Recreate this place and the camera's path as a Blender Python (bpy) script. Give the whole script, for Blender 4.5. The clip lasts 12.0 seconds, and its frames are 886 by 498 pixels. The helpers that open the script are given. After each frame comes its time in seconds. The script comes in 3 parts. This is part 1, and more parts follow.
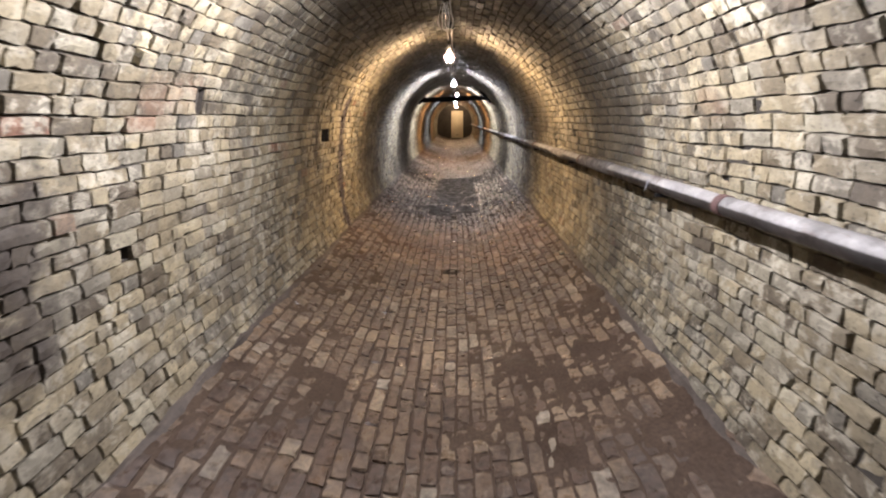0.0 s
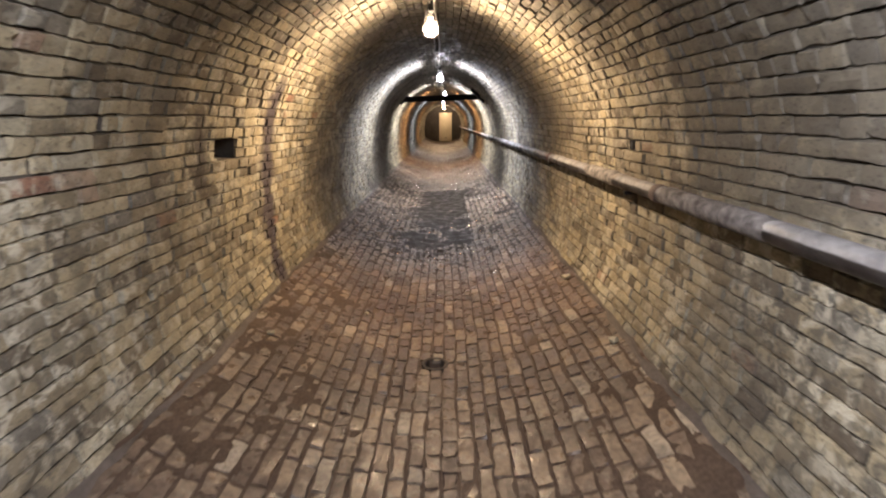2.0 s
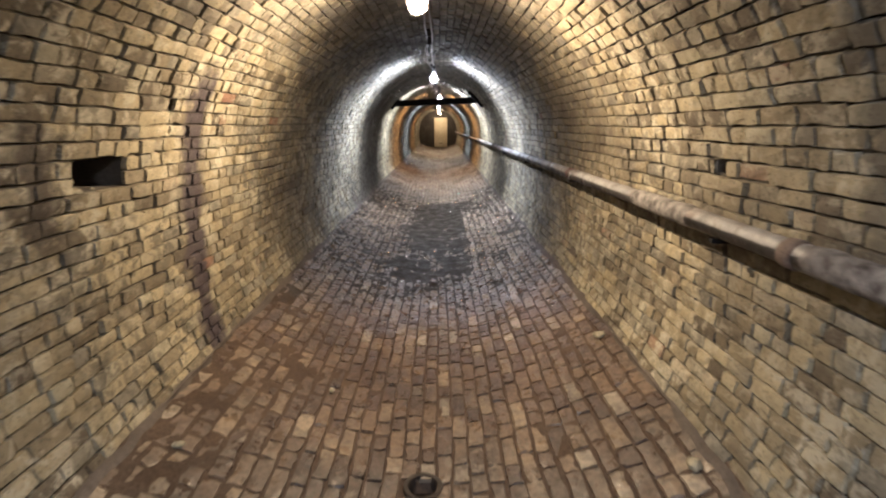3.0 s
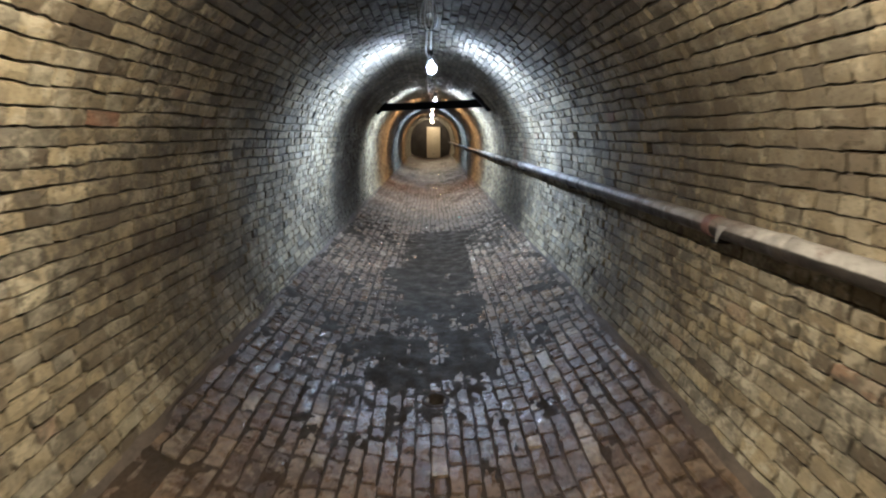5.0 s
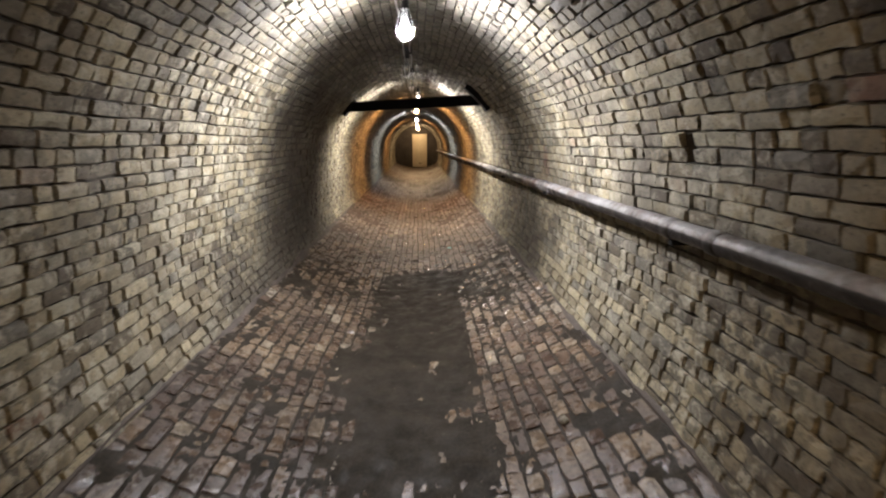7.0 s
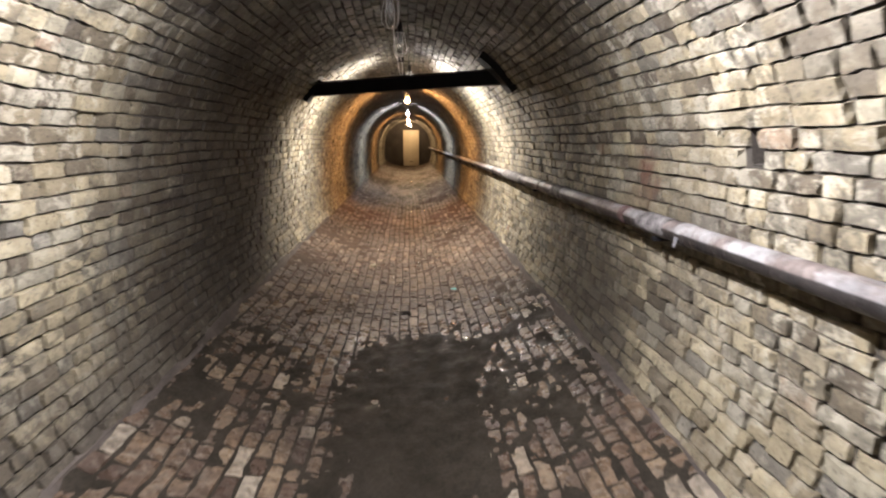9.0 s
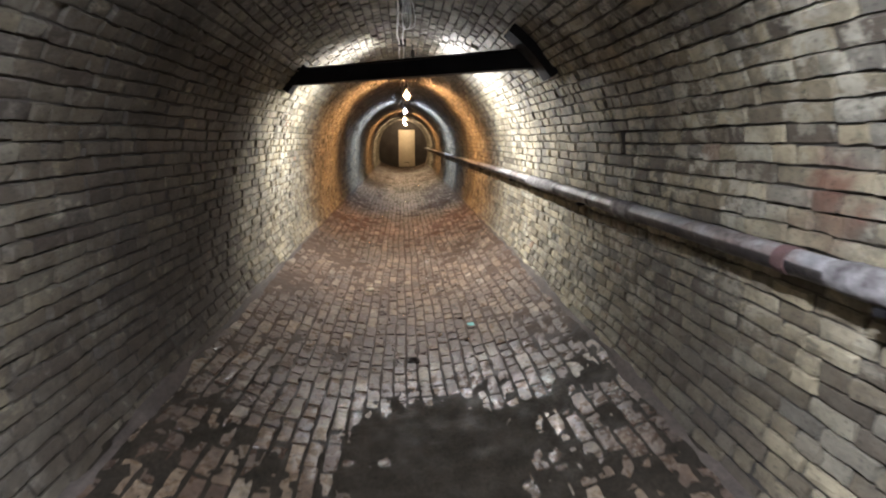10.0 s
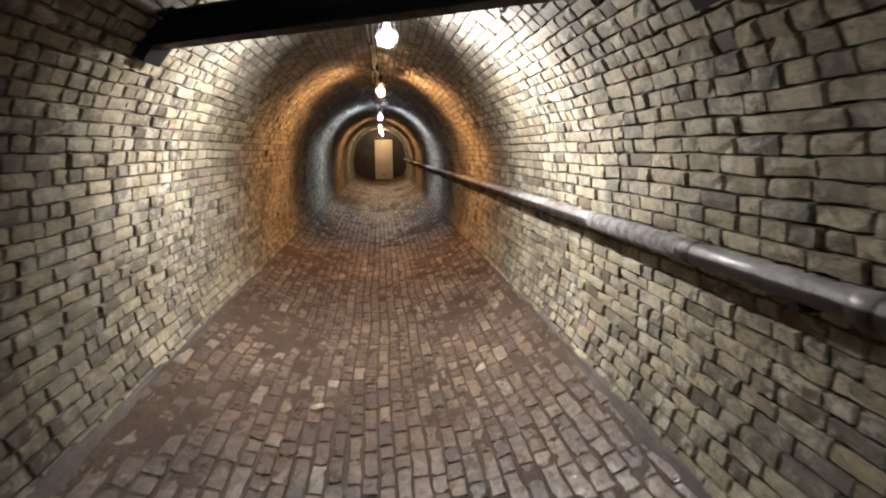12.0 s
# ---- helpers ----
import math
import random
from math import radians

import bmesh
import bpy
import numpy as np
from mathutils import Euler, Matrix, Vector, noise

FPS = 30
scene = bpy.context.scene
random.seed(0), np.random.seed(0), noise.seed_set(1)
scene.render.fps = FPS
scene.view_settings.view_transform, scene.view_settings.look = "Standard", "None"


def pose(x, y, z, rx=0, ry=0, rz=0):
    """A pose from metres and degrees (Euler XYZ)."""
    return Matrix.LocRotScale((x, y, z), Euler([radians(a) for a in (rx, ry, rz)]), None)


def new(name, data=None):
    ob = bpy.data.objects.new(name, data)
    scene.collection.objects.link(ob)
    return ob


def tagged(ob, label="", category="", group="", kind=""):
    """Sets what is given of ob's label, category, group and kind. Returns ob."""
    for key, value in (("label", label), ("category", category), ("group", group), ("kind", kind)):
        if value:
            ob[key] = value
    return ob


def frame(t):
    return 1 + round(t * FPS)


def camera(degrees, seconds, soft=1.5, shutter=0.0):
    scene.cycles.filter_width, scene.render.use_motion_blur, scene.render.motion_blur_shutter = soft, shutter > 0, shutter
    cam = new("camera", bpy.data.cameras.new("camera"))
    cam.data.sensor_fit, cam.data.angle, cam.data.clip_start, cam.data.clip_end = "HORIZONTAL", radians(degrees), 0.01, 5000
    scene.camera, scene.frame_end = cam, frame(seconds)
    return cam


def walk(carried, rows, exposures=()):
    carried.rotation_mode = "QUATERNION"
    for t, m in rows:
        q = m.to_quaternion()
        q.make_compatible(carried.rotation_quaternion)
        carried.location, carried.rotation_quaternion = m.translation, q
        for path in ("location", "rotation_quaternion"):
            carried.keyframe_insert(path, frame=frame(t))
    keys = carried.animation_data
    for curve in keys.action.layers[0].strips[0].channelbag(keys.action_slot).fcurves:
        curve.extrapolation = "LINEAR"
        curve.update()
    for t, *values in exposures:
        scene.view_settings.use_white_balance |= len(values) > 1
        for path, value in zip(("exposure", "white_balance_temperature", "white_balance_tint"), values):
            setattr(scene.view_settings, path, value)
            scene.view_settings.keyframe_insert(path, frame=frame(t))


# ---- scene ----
cam = camera(83.9, 12.0, soft=2.1, shutter=0.4)
METRES, EYE, TILT, LEAN, TURN = 13.2, 1.665, -15.0, 0.0, 1.4
ROWS = [
    (0.0, 0.0, 0.0, 0.0, 0.0, -0.0, -0.0),
    (0.5, 0.0003, 0.0357, 0.0091, -0.11, -0.22, 0.03),
    (1.0, 0.0046, 0.074, 0.0197, -0.55, -0.23, 0.07),
    (1.5, 0.0061, 0.1134, 0.0315, -1.02, 0.04, 0.24),
    (2.0, 0.0062, 0.1527, 0.0407, -1.25, 0.23, 0.28),
    (2.5, 0.0087, 0.194, 0.0533, -1.51, 0.5, 0.34),
    (4.5, 0.0085, 0.3567, 0.0949, -2.47, 1.51, 0.42),
    (5.0, 0.0063, 0.3985, 0.1054, -2.76, 1.86, 0.48),
    (5.5, 0.0091, 0.439, 0.1152, -3.01, 2.19, 0.52),
    (6.0, 0.0109, 0.4803, 0.1258, -3.63, 2.66, 0.67),
    (6.5, 0.0141, 0.5213, 0.136, -3.77, 2.83, 0.7),
    (7.0, 0.0176, 0.5629, 0.148, -4.14, 2.72, 0.84),
    (9.0, 0.0217, 0.7266, 0.1917, -5.11, 2.36, 1.03),
    (9.5, 0.0168, 0.7659, 0.2023, -5.4, 2.33, 1.14),
    (10.0, 0.0157, 0.8037, 0.2116, -5.81, 2.37, 1.18),
    (10.5, 0.0136, 0.8446, 0.2236, -6.51, 2.4, 1.47),
    (11.0, 0.016, 0.8831, 0.2328, -7.12, 2.62, 1.59),
    (11.5, 0.0195, 0.9229, 0.2443, -7.83, 3.0, 1.84),
    (12.0, 0.0241, 0.9645, 0.2548, -8.19, 3.44, 2.03),
]
walk(cam, [(t, pose(0, 0, EYE, TILT, LEAN, TURN) @ pose(METRES * x, METRES * y, METRES * z, 90 + pitch, roll, yaw)) for t, x, y, z, yaw, pitch, roll in ROWS],
     exposures=[(0.0, 0.15, 5900, 16), (1.5, 0.3, 5800, 15), (2.5, 0.45, 5600, 13), (4.5, 0.06, 4800, 4), (5.0, 0.08, 4850, 4), (5.5, 0.2, 5600, 8), (6.5, 0.02, 6100, 10), (7.0, 0.03, 6350, 12),
                (8.8, 0.15, 6350, 15), (9.5, 0.2, 5850, 14), (10.0, 0.25, 5650, 11), (10.5, -0.4, 7300, 13), (11.0, -0.3, 6900, 16), (12.0, -0.1, 5850, 14)])

# ---- world and lamps ----
world = bpy.data.worlds.new("world")
scene.world = world
world.use_nodes = True
world.node_tree.nodes["Background"].inputs[0].default_value = (0.02, 0.02, 0.022, 1)
world.node_tree.nodes["Background"].inputs[1].default_value = 0.1

WARM, COOL, NEUTRAL, AMBER = (1.0, 0.68, 0.36), (0.88, 0.93, 1.0), (1.0, 0.93, 0.87), (1.0, 0.50, 0.18)
PALE, CREAM = (0.98, 0.95, 0.95), (1.0, 0.92, 0.80)
# x, y, z of the globe, colour, watts, then half angle and turn of the added light-blocking plates beyond and before the
# bulb
LAMPS = [
    (-0.07, -3.4, 2.36, NEUTRAL, 200, 48, 0, 42, 0),
    (-0.07, 2.2, 2.36, NEUTRAL, 310, 44, 3, 42, 0),
    (-0.08, 6.4, 2.37, WARM, 310, 58, 2, 47, -3),
    (-0.04, 11.25, 2.36, PALE, 430, 58, -2, 53, -5),
    (0.05, 16.55, 2.325, CREAM, 600, 60, 4, 57, -16),
    (0.01, 19.9, 2.35, AMBER, 340, 62, 3, 56, 0),
    (0.0, 25.2, 2.36, COOL, 300, 62, 3, 56, 0),
    (0.0, 30.5, 2.36, AMBER, 260, 62, 3, 56, 0),
    (0.0, 35.2, 2.36, WARM, 220, 62, 3, 56, 0),
    (0.08, 38.7, 2.38, WARM, 80, 0, 0, 0, 0),
]

# ---- plan ----
CX = -0.06            # middle of the tunnel
Y0, Y1 = -6.0, 40.0   # its ends
SPRING, CROWN = 1.40, 2.64
WALL_TOP = 1.80       # where the side walls give way to the vault
rng = np.random.default_rng(7)


def half_width(z):
    z = np.asarray(z, float)
    low = 1.36 - np.where(z < 0.8, 0.40, 0.12) * (z - 0.8) ** 2
    s = np.clip((z - SPRING) / (CROWN - SPRING), 0, 1)
    arch = 1.317 * (1 - s ** 1.86) ** (1 / 1.86)
    return np.where(z < SPRING, low, arch)


def floor_z(x):
    return 0.2 * (np.asarray(x, float) - CX) ** 2 + 0.005


def profile():
    """The section as points from the left foot over the crown to the right foot, with its arc lengths."""
    z = np.linspace(0.25, SPRING, 60)
    left = np.stack([-half_width(z), z], 1)
    a = np.linspace(0, math.pi, 161)[1:-1]
    co, si = np.cos(a), np.sin(a)
    arch = np.stack([-1.317 * np.sign(co) * np.abs(co) ** (2 / 1.86), SPRING + (CROWN - SPRING) * si ** (2 / 1.86)], 1)
    right = np.stack([half_width(z[::-1]), z[::-1]], 1)
    p = np.concatenate([left, arch, right])
    p[:, 0] += CX
    s = np.concatenate([[0], np.cumsum(np.linalg.norm(np.diff(p, axis=0), axis=1))])
    return p, s


PROF, ARC = profile()
TAN = np.gradient(PROF, ARC, axis=0)
TAN /= np.linalg.norm(TAN, axis=1)[:, None]
S_END = ARC[-1]
S_LEFT = float(np.interp(WALL_TOP, PROF[:100, 1], ARC[:100]))
S_RIGHT = S_END - S_LEFT


def section(s):
    """Point and inward normal of the section at arc length s."""
    s = np.asarray(s, float)
    x, z = np.interp(s, ARC, PROF[:, 0]), np.interp(s, ARC, PROF[:, 1])
    tx, tz = np.interp(s, ARC, TAN[:, 0]), np.interp(s, ARC, TAN[:, 1])
    return x, z, tz, -tx


def s_at(side, z):
    s = float(np.interp(z, PROF[:100, 1], ARC[:100]))
    return s if side < 0 else S_END - s


def value_noise(x, y, cell, seed):
    """Smooth noise from -1 to 1 over the plane."""
    g = np.random.default_rng(seed).uniform(-1, 1, (257, 257))
    u, v = np.asarray(x, float) / cell + 40, np.asarray(y, float) / cell + 40
    i, j = np.floor(u).astype(int), np.floor(v).astype(int)
    a, b = u - i, v - j
    a, b = a * a * (3 - 2 * a), b * b * (3 - 2 * b)
    i0, i1, j0, j1 = i % 256, (i + 1) % 256, j % 256, (j + 1) % 256
    return (g[i0, j0] * (1 - a) + g[i1, j0] * a) * (1 - b) + (g[i0, j1] * (1 - a) + g[i1, j1] * a) * b


# ---- materials ----
def material(name, rough=0.8, metal=0.0):
    m = bpy.data.materials.new(name)
    m.use_nodes = True
    b = m.node_tree.nodes["Principled BSDF"]
    b.inputs["Roughness"].default_value, b.inputs["Metallic"].default_value = rough, metal
    return m, m.node_tree, b


def add(tree, kind, **values):
    n = tree.nodes.new(kind)
    for key, value in values.items():
        if key in n.inputs:
            n.inputs[key].default_value = value
    return n


def ramp(tree, fac, *stops):
    n = tree.nodes.new("ShaderNodeValToRGB")
    while len(n.color_ramp.elements) < len(stops):
        n.color_ramp.elements.new(0.5)
    for e, (at, c) in zip(n.color_ramp.elements, stops):
        e.position, e.color = at, (*c, 1) if len(c) == 3 else c
    tree.links.new(fac, n.inputs[0])
    return n.outputs[0]


def grey(v):
    return (v, v, v)


def mix(tree, fac, a, b, blend="MIX"):
    n = tree.nodes.new("ShaderNodeMix")
    n.data_type, n.blend_type = "RGBA", blend
    for sock, value in ((n.inputs[0], fac), (n.inputs[6], a), (n.inputs[7], b)):
        if isinstance(value, (int, float)):
            sock.default_value = value
        elif isinstance(value, tuple):
            sock.default_value = (*value, 1)
        else:
            tree.links.new(value, sock)
    return n.outputs[2]


def fractal(tree, where, scale, detail=4.0, rough=0.6, distort=0.0):
    n = add(tree, "ShaderNodeTexNoise", Scale=scale, Detail=detail, Roughness=rough, Distortion=distort)
    tree.links.new(where, n.inputs["Vector"])
    return n.outputs["Fac"]


def bump(tree, bsdf, *layers):
    last = None
    for height, strength, distance in layers:
        n = add(tree, "ShaderNodeBump", Strength=strength, Distance=distance)
        tree.links.new(height, n.inputs["Height"])
        if last:
            tree.links.new(last, n.inputs["Normal"])
        last = n.outputs["Normal"]
    tree.links.new(last, bsdf.inputs["Normal"])


def place(tree):
    return tree.nodes.new("ShaderNodeNewGeometry").outputs["Position"]


def calc(tree, op, a, b=None, c=None):
    n = tree.nodes.new("ShaderNodeMath")
    n.operation, n.use_clamp = op, False
    for sock, value in zip(n.inputs, (a, b, c)):
        if value is None:
            continue
        if isinstance(value, (int, float)):
            sock.default_value = value
        else:
            tree.links.new(value, sock)
    return n.outputs[0]


def streaks_and_shade(tree, where, c, *stains):
    """Ragged stains, darker patches and painted dimness on the walls: side, two places along, two heights, colour,
    strength.
    """
    sep = tree.nodes.new("ShaderNodeSeparateXYZ")
    tree.links.new(where, sep.inputs[0])
    wob = calc(tree, "MULTIPLY", calc(tree, "SUBTRACT", fractal(tree, where, 7.0, 5.0, 0.65), 0.5), 0.34)
    y = calc(tree, "ADD", sep.outputs["Y"], wob)
    z = calc(tree, "ADD", sep.outputs["Z"], wob)
    broken = ramp(tree, fractal(tree, where, 12.0, 6.0, 0.7), (0.32, grey(0.4)), (0.44, grey(1)))

    def inside(v, lo, hi, soft):
        a = calc(tree, "SUBTRACT", (hi - lo) / 2, calc(tree, "ABSOLUTE", calc(tree, "SUBTRACT", v, (lo + hi) / 2)))
        return calc(tree, "MINIMUM", calc(tree, "MAXIMUM", calc(tree, "MULTIPLY_ADD", a, 1 / soft, 0.5), 0.0), 1.0)

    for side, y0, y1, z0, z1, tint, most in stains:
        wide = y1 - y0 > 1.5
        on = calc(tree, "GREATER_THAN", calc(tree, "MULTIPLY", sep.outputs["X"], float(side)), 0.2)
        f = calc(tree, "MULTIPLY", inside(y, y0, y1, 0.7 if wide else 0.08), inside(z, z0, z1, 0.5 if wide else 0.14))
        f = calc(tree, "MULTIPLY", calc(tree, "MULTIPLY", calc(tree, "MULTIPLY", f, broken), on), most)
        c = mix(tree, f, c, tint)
    return c


def brick_material(name, single):
    m, t, b = material(name, 0.85)
    where = place(t)
    if single:
        pick = t.nodes.new("ShaderNodeObjectInfo").outputs["Random"]
    else:
        pick = t.nodes.new("ShaderNodeNewGeometry").outputs["Random Per Island"]
    base = ramp(t, pick, (0.0, (0.10, 0.084, 0.066)), (0.18, (0.19, 0.163, 0.118)), (0.45, (0.31, 0.272, 0.19)), (0.7, (0.42, 0.375, 0.27)),
                (0.84, (0.16, 0.153, 0.138)), (0.985, (0.40, 0.375, 0.29)), (1.0, (0.22, 0.12, 0.085)))
    blotch = ramp(t, fractal(t, where, 16.0, 5.0, 0.7), (0.3, grey(0.72)), (0.5, grey(1.0)), (0.72, grey(1.18)))
    c = mix(t, 1.0, base, blotch, "MULTIPLY")
    # pale lime and flaked faces with ragged edges, thicker in some stretches than in others
    zone = ramp(t, fractal(t, where, 0.75, 3.0, 0.6), (0.38, grey(0.1)), (0.58, grey(1)))
    flake = ramp(t, fractal(t, where, 9.0, 7.0, 0.72, 0.4), (0.50, grey(0)), (0.56, grey(0.8)))
    c = mix(t, mix(t, 1.0, flake, zone, "MULTIPLY"), c, (0.52, 0.50, 0.43))
    # soot and lichen crust: ragged patches a brick or less across, and broad clouds
    crust_zone = ramp(t, fractal(t, where, 1.1, 4.0, 0.6, 0.5), (0.44, grey(0.08)), (0.64, grey(1)))
    crust = ramp(t, fractal(t, where, 13.0, 8.0, 0.72, 0.6), (0.48, grey(0)), (0.55, grey(0.85)))
    c = mix(t, mix(t, 1.0, crust, crust_zone, "MULTIPLY"), c, (0.085, 0.078, 0.065))
    cloud = ramp(t, fractal(t, where, 0.8, 5.0, 0.65, 0.6), (0.48, grey(0)), (0.66, grey(0.7)))
    c = mix(t, cloud, c, (0.09, 0.08, 0.068))
    # lamp soot and smoke gathered ragged along the crown
    sep = t.nodes.new("ShaderNodeSeparateXYZ")
    t.links.new(where, sep.inputs[0])
    high = calc(t, "MULTIPLY_ADD", calc(t, "SUBTRACT", fractal(t, where, 1.7, 6.0, 0.7), 0.5), 1.6, sep.outputs["Z"])
    smoke = calc(t, "MINIMUM", calc(t, "MAXIMUM", calc(t, "MULTIPLY_ADD", high, 1.8, -3.7), 0.0), 0.66)
    c = mix(t, smoke, c, (0.085, 0.082, 0.08))
    # tarry streaks, a purplish painted strip, redder bricks, rust under lost ones and broad darker patches
    c = streaks_and_shade(t, where, c,
                (-1, 1.25, 1.58, 0.75, 1.50, (0.035, 0.026, 0.024), 0.8), (-1, 4.88, 5.08, 1.15, 1.75, (0.045, 0.036, 0.032), 0.9),
                # the long left patch also paints in the dimness short of the beam
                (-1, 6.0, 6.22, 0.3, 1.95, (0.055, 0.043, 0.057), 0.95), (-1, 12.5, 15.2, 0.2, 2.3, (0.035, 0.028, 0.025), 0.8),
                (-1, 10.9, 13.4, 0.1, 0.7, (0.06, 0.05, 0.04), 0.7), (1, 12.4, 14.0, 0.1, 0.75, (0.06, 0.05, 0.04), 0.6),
                (-1, 2.12, 2.40, 1.66, 1.80, (0.26, 0.15, 0.10), 0.4), (-1, 2.45, 2.62, 1.72, 1.84, (0.25, 0.14, 0.09), 0.5),
                (-1, 7.5, 8.5, 1.02, 1.16, (0.05, 0.04, 0.035), 0.85), (1, 12.30, 12.46, 1.38, 1.56, (0.16, 0.075, 0.05), 0.8),
                (1, 12.36, 12.60, 1.30, 1.36, (0.10, 0.055, 0.04), 0.8), (1, 2.35, 2.55, 1.68, 1.78, (0.26, 0.16, 0.12), 0.4),
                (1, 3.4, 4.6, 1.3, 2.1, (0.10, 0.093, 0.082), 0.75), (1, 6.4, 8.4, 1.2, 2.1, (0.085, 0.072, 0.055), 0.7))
    specks = ramp(t, fractal(t, where, 70.0, 3.0, 0.6), (0.30, grey(0.42)), (0.44, grey(1.05)))
    c = mix(t, 1.0, c, specks, "MULTIPLY")
    c = mix(t, 1.0, c, (0.80, 0.776, 0.71), "MULTIPLY")
    t.links.new(c, b.inputs["Base Color"])
    t.links.new(ramp(t, fractal(t, where, 1.6, 4.0), (0.3, grey(0.55)), (0.7, grey(0.92))), b.inputs["Roughness"])
    bump(t, b, (fractal(t, where, 26.0, 4.0, 0.6), 0.5, 0.007), (fractal(t, where, 130.0, 3.0, 0.6), 0.5, 0.003))
    return m


def wetness(t, where):
    """1 where water stands on the floor, 0 where it is dry, with a ragged edge."""
    sep = t.nodes.new("ShaderNodeSeparateXYZ")
    t.links.new(where, sep.inputs[0])
    along = calc(t, "MULTIPLY_ADD", fractal(t, where, 1.5, 4.0, 0.6), 2.4, calc(t, "ABSOLUTE", calc(t, "SUBTRACT", sep.outputs["Y"], 10.8)))
    return calc(t, "MINIMUM", calc(t, "MAXIMUM", calc(t, "SUBTRACT", 5.2, along), 0.0), 1.0)


def paver_material(name, single):
    m, t, b = material(name, 0.5)
    b.inputs["Specular IOR Level"].default_value = 0.42
    where = place(t)
    if single:
        pick = t.nodes.new("ShaderNodeObjectInfo").outputs["Random"]
    else:
        pick = t.nodes.new("ShaderNodeNewGeometry").outputs["Random Per Island"]
    base = ramp(t, pick, (0.0, (0.070, 0.046, 0.035)), (0.3, (0.115, 0.078, 0.056)), (0.7, (0.170, 0.120, 0.080)), (0.92, (0.245, 0.185, 0.125)), (1.0, (0.32, 0.28, 0.22)))
    grime = ramp(t, fractal(t, where, 2.6, 5.0, 0.65), (0.42, grey(0)), (0.62, grey(0.8)))
    c = mix(t, grime, base, (0.062, 0.047, 0.04))
    # scuffed pale brick shows through the dirt, more in some stretches
    zone = ramp(t, fractal(t, where, 0.9, 3.0, 0.6), (0.42, grey(0.1)), (0.6, grey(1)))
    scuff = ramp(t, fractal(t, where, 17.0, 7.0, 0.7, 0.5), (0.52, grey(0)), (0.60, grey(0.75)))
    c = mix(t, mix(t, 1.0, scuff, zone, "MULTIPLY"), c, (0.22, 0.185, 0.145))
    worn = ramp(t, fractal(t, where, 30.0, 4.0, 0.6), (0.3, grey(0.44)), (0.6, grey(0.95)))
    c = mix(t, 1.0, c, worn, "MULTIPLY")
    t.links.new(c, b.inputs["Base Color"])
    dry = ramp(t, fractal(t, where, 11.0, 5.0, 0.7), (0.38, grey(0.22)), (0.62, grey(0.62)))
    damp = ramp(t, fractal(t, where, 11.0, 5.0, 0.7), (0.38, grey(0.14)), (0.62, grey(0.46)))
    t.links.new(mix(t, wetness(t, where), dry, damp), b.inputs["Roughness"])
    bump(t, b, (fractal(t, where, 30.0, 4.0, 0.6), 0.5, 0.006), (fractal(t, where, 150.0, 3.0, 0.6), 0.4, 0.002))
    return m


def plain(name, dark, light, scale, rough=(0.6, 0.9), metal=0.0, relief=0.004, shine=0.5):
    m, t, b = material(name, 0.8, metal)
    b.inputs["Specular IOR Level"].default_value = shine
    where = place(t)
    c = ramp(t, fractal(t, where, scale, 6.0, 0.65), (0.3, dark), (0.7, light))
    fine = ramp(t, fractal(t, where, scale * 14, 4.0, 0.6), (0.3, grey(0.7)), (0.65, grey(1.1)))
    t.links.new(mix(t, 1.0, c, fine, "MULTIPLY"), b.inputs["Base Color"])
    t.links.new(ramp(t, fractal(t, where, scale * 2, 4.0), (0.35, grey(rough[0])), (0.65, grey(rough[1]))), b.inputs["Roughness"])
    bump(t, b, (fractal(t, where, scale * 8, 5.0, 0.65), 0.6, relief))
    return m


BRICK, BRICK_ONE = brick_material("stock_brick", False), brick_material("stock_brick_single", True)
PAVER, PAVER_ONE = paver_material("floor_brick", False), paver_material("floor_brick_single", True)
MORTAR = plain("old_mortar", (0.02, 0.017, 0.014), (0.085, 0.074, 0.06), 2.2, (0.85, 0.95), relief=0.008)


def mud_material():
    """Brown trodden dirt, with dark wet silt where water stands along the middle of the way."""
    m, t, b = material("trodden_mud", 0.7)
    b.inputs["Specular IOR Level"].default_value = 0.12
    where = place(t)
    dirt = ramp(t, fractal(t, where, 3.5, 6.0, 0.65), (0.3, (0.040, 0.027, 0.020)), (0.7, (0.086, 0.061, 0.044)))
    silt = ramp(t, fractal(t, where, 4.5, 6.0, 0.65), (0.3, (0.018, 0.015, 0.011)), (0.7, (0.040, 0.033, 0.025)))
    wet = wetness(t, where)
    c = mix(t, wet, dirt, silt)
    grit = ramp(t, fractal(t, where, 55.0, 5.0, 0.65), (0.3, grey(0.6)), (0.62, grey(1.15)))
    t.links.new(mix(t, 1.0, c, grit, "MULTIPLY"), b.inputs["Base Color"])
    t.links.new(ramp(t, fractal(t, where, 7.0, 5.0), (0.35, grey(0.42)), (0.65, grey(0.8))), b.inputs["Roughness"])
    bump(t, b, (fractal(t, where, 24.0, 5.0, 0.65), 0.6, 0.006), (fractal(t, where, 90.0, 4.0, 0.6), 0.5, 0.002))
    return m


MUD = mud_material()
HOLLOW = plain("hole_lining", (0.04, 0.035, 0.03), (0.10, 0.085, 0.07), 6.0, (0.9, 0.97))


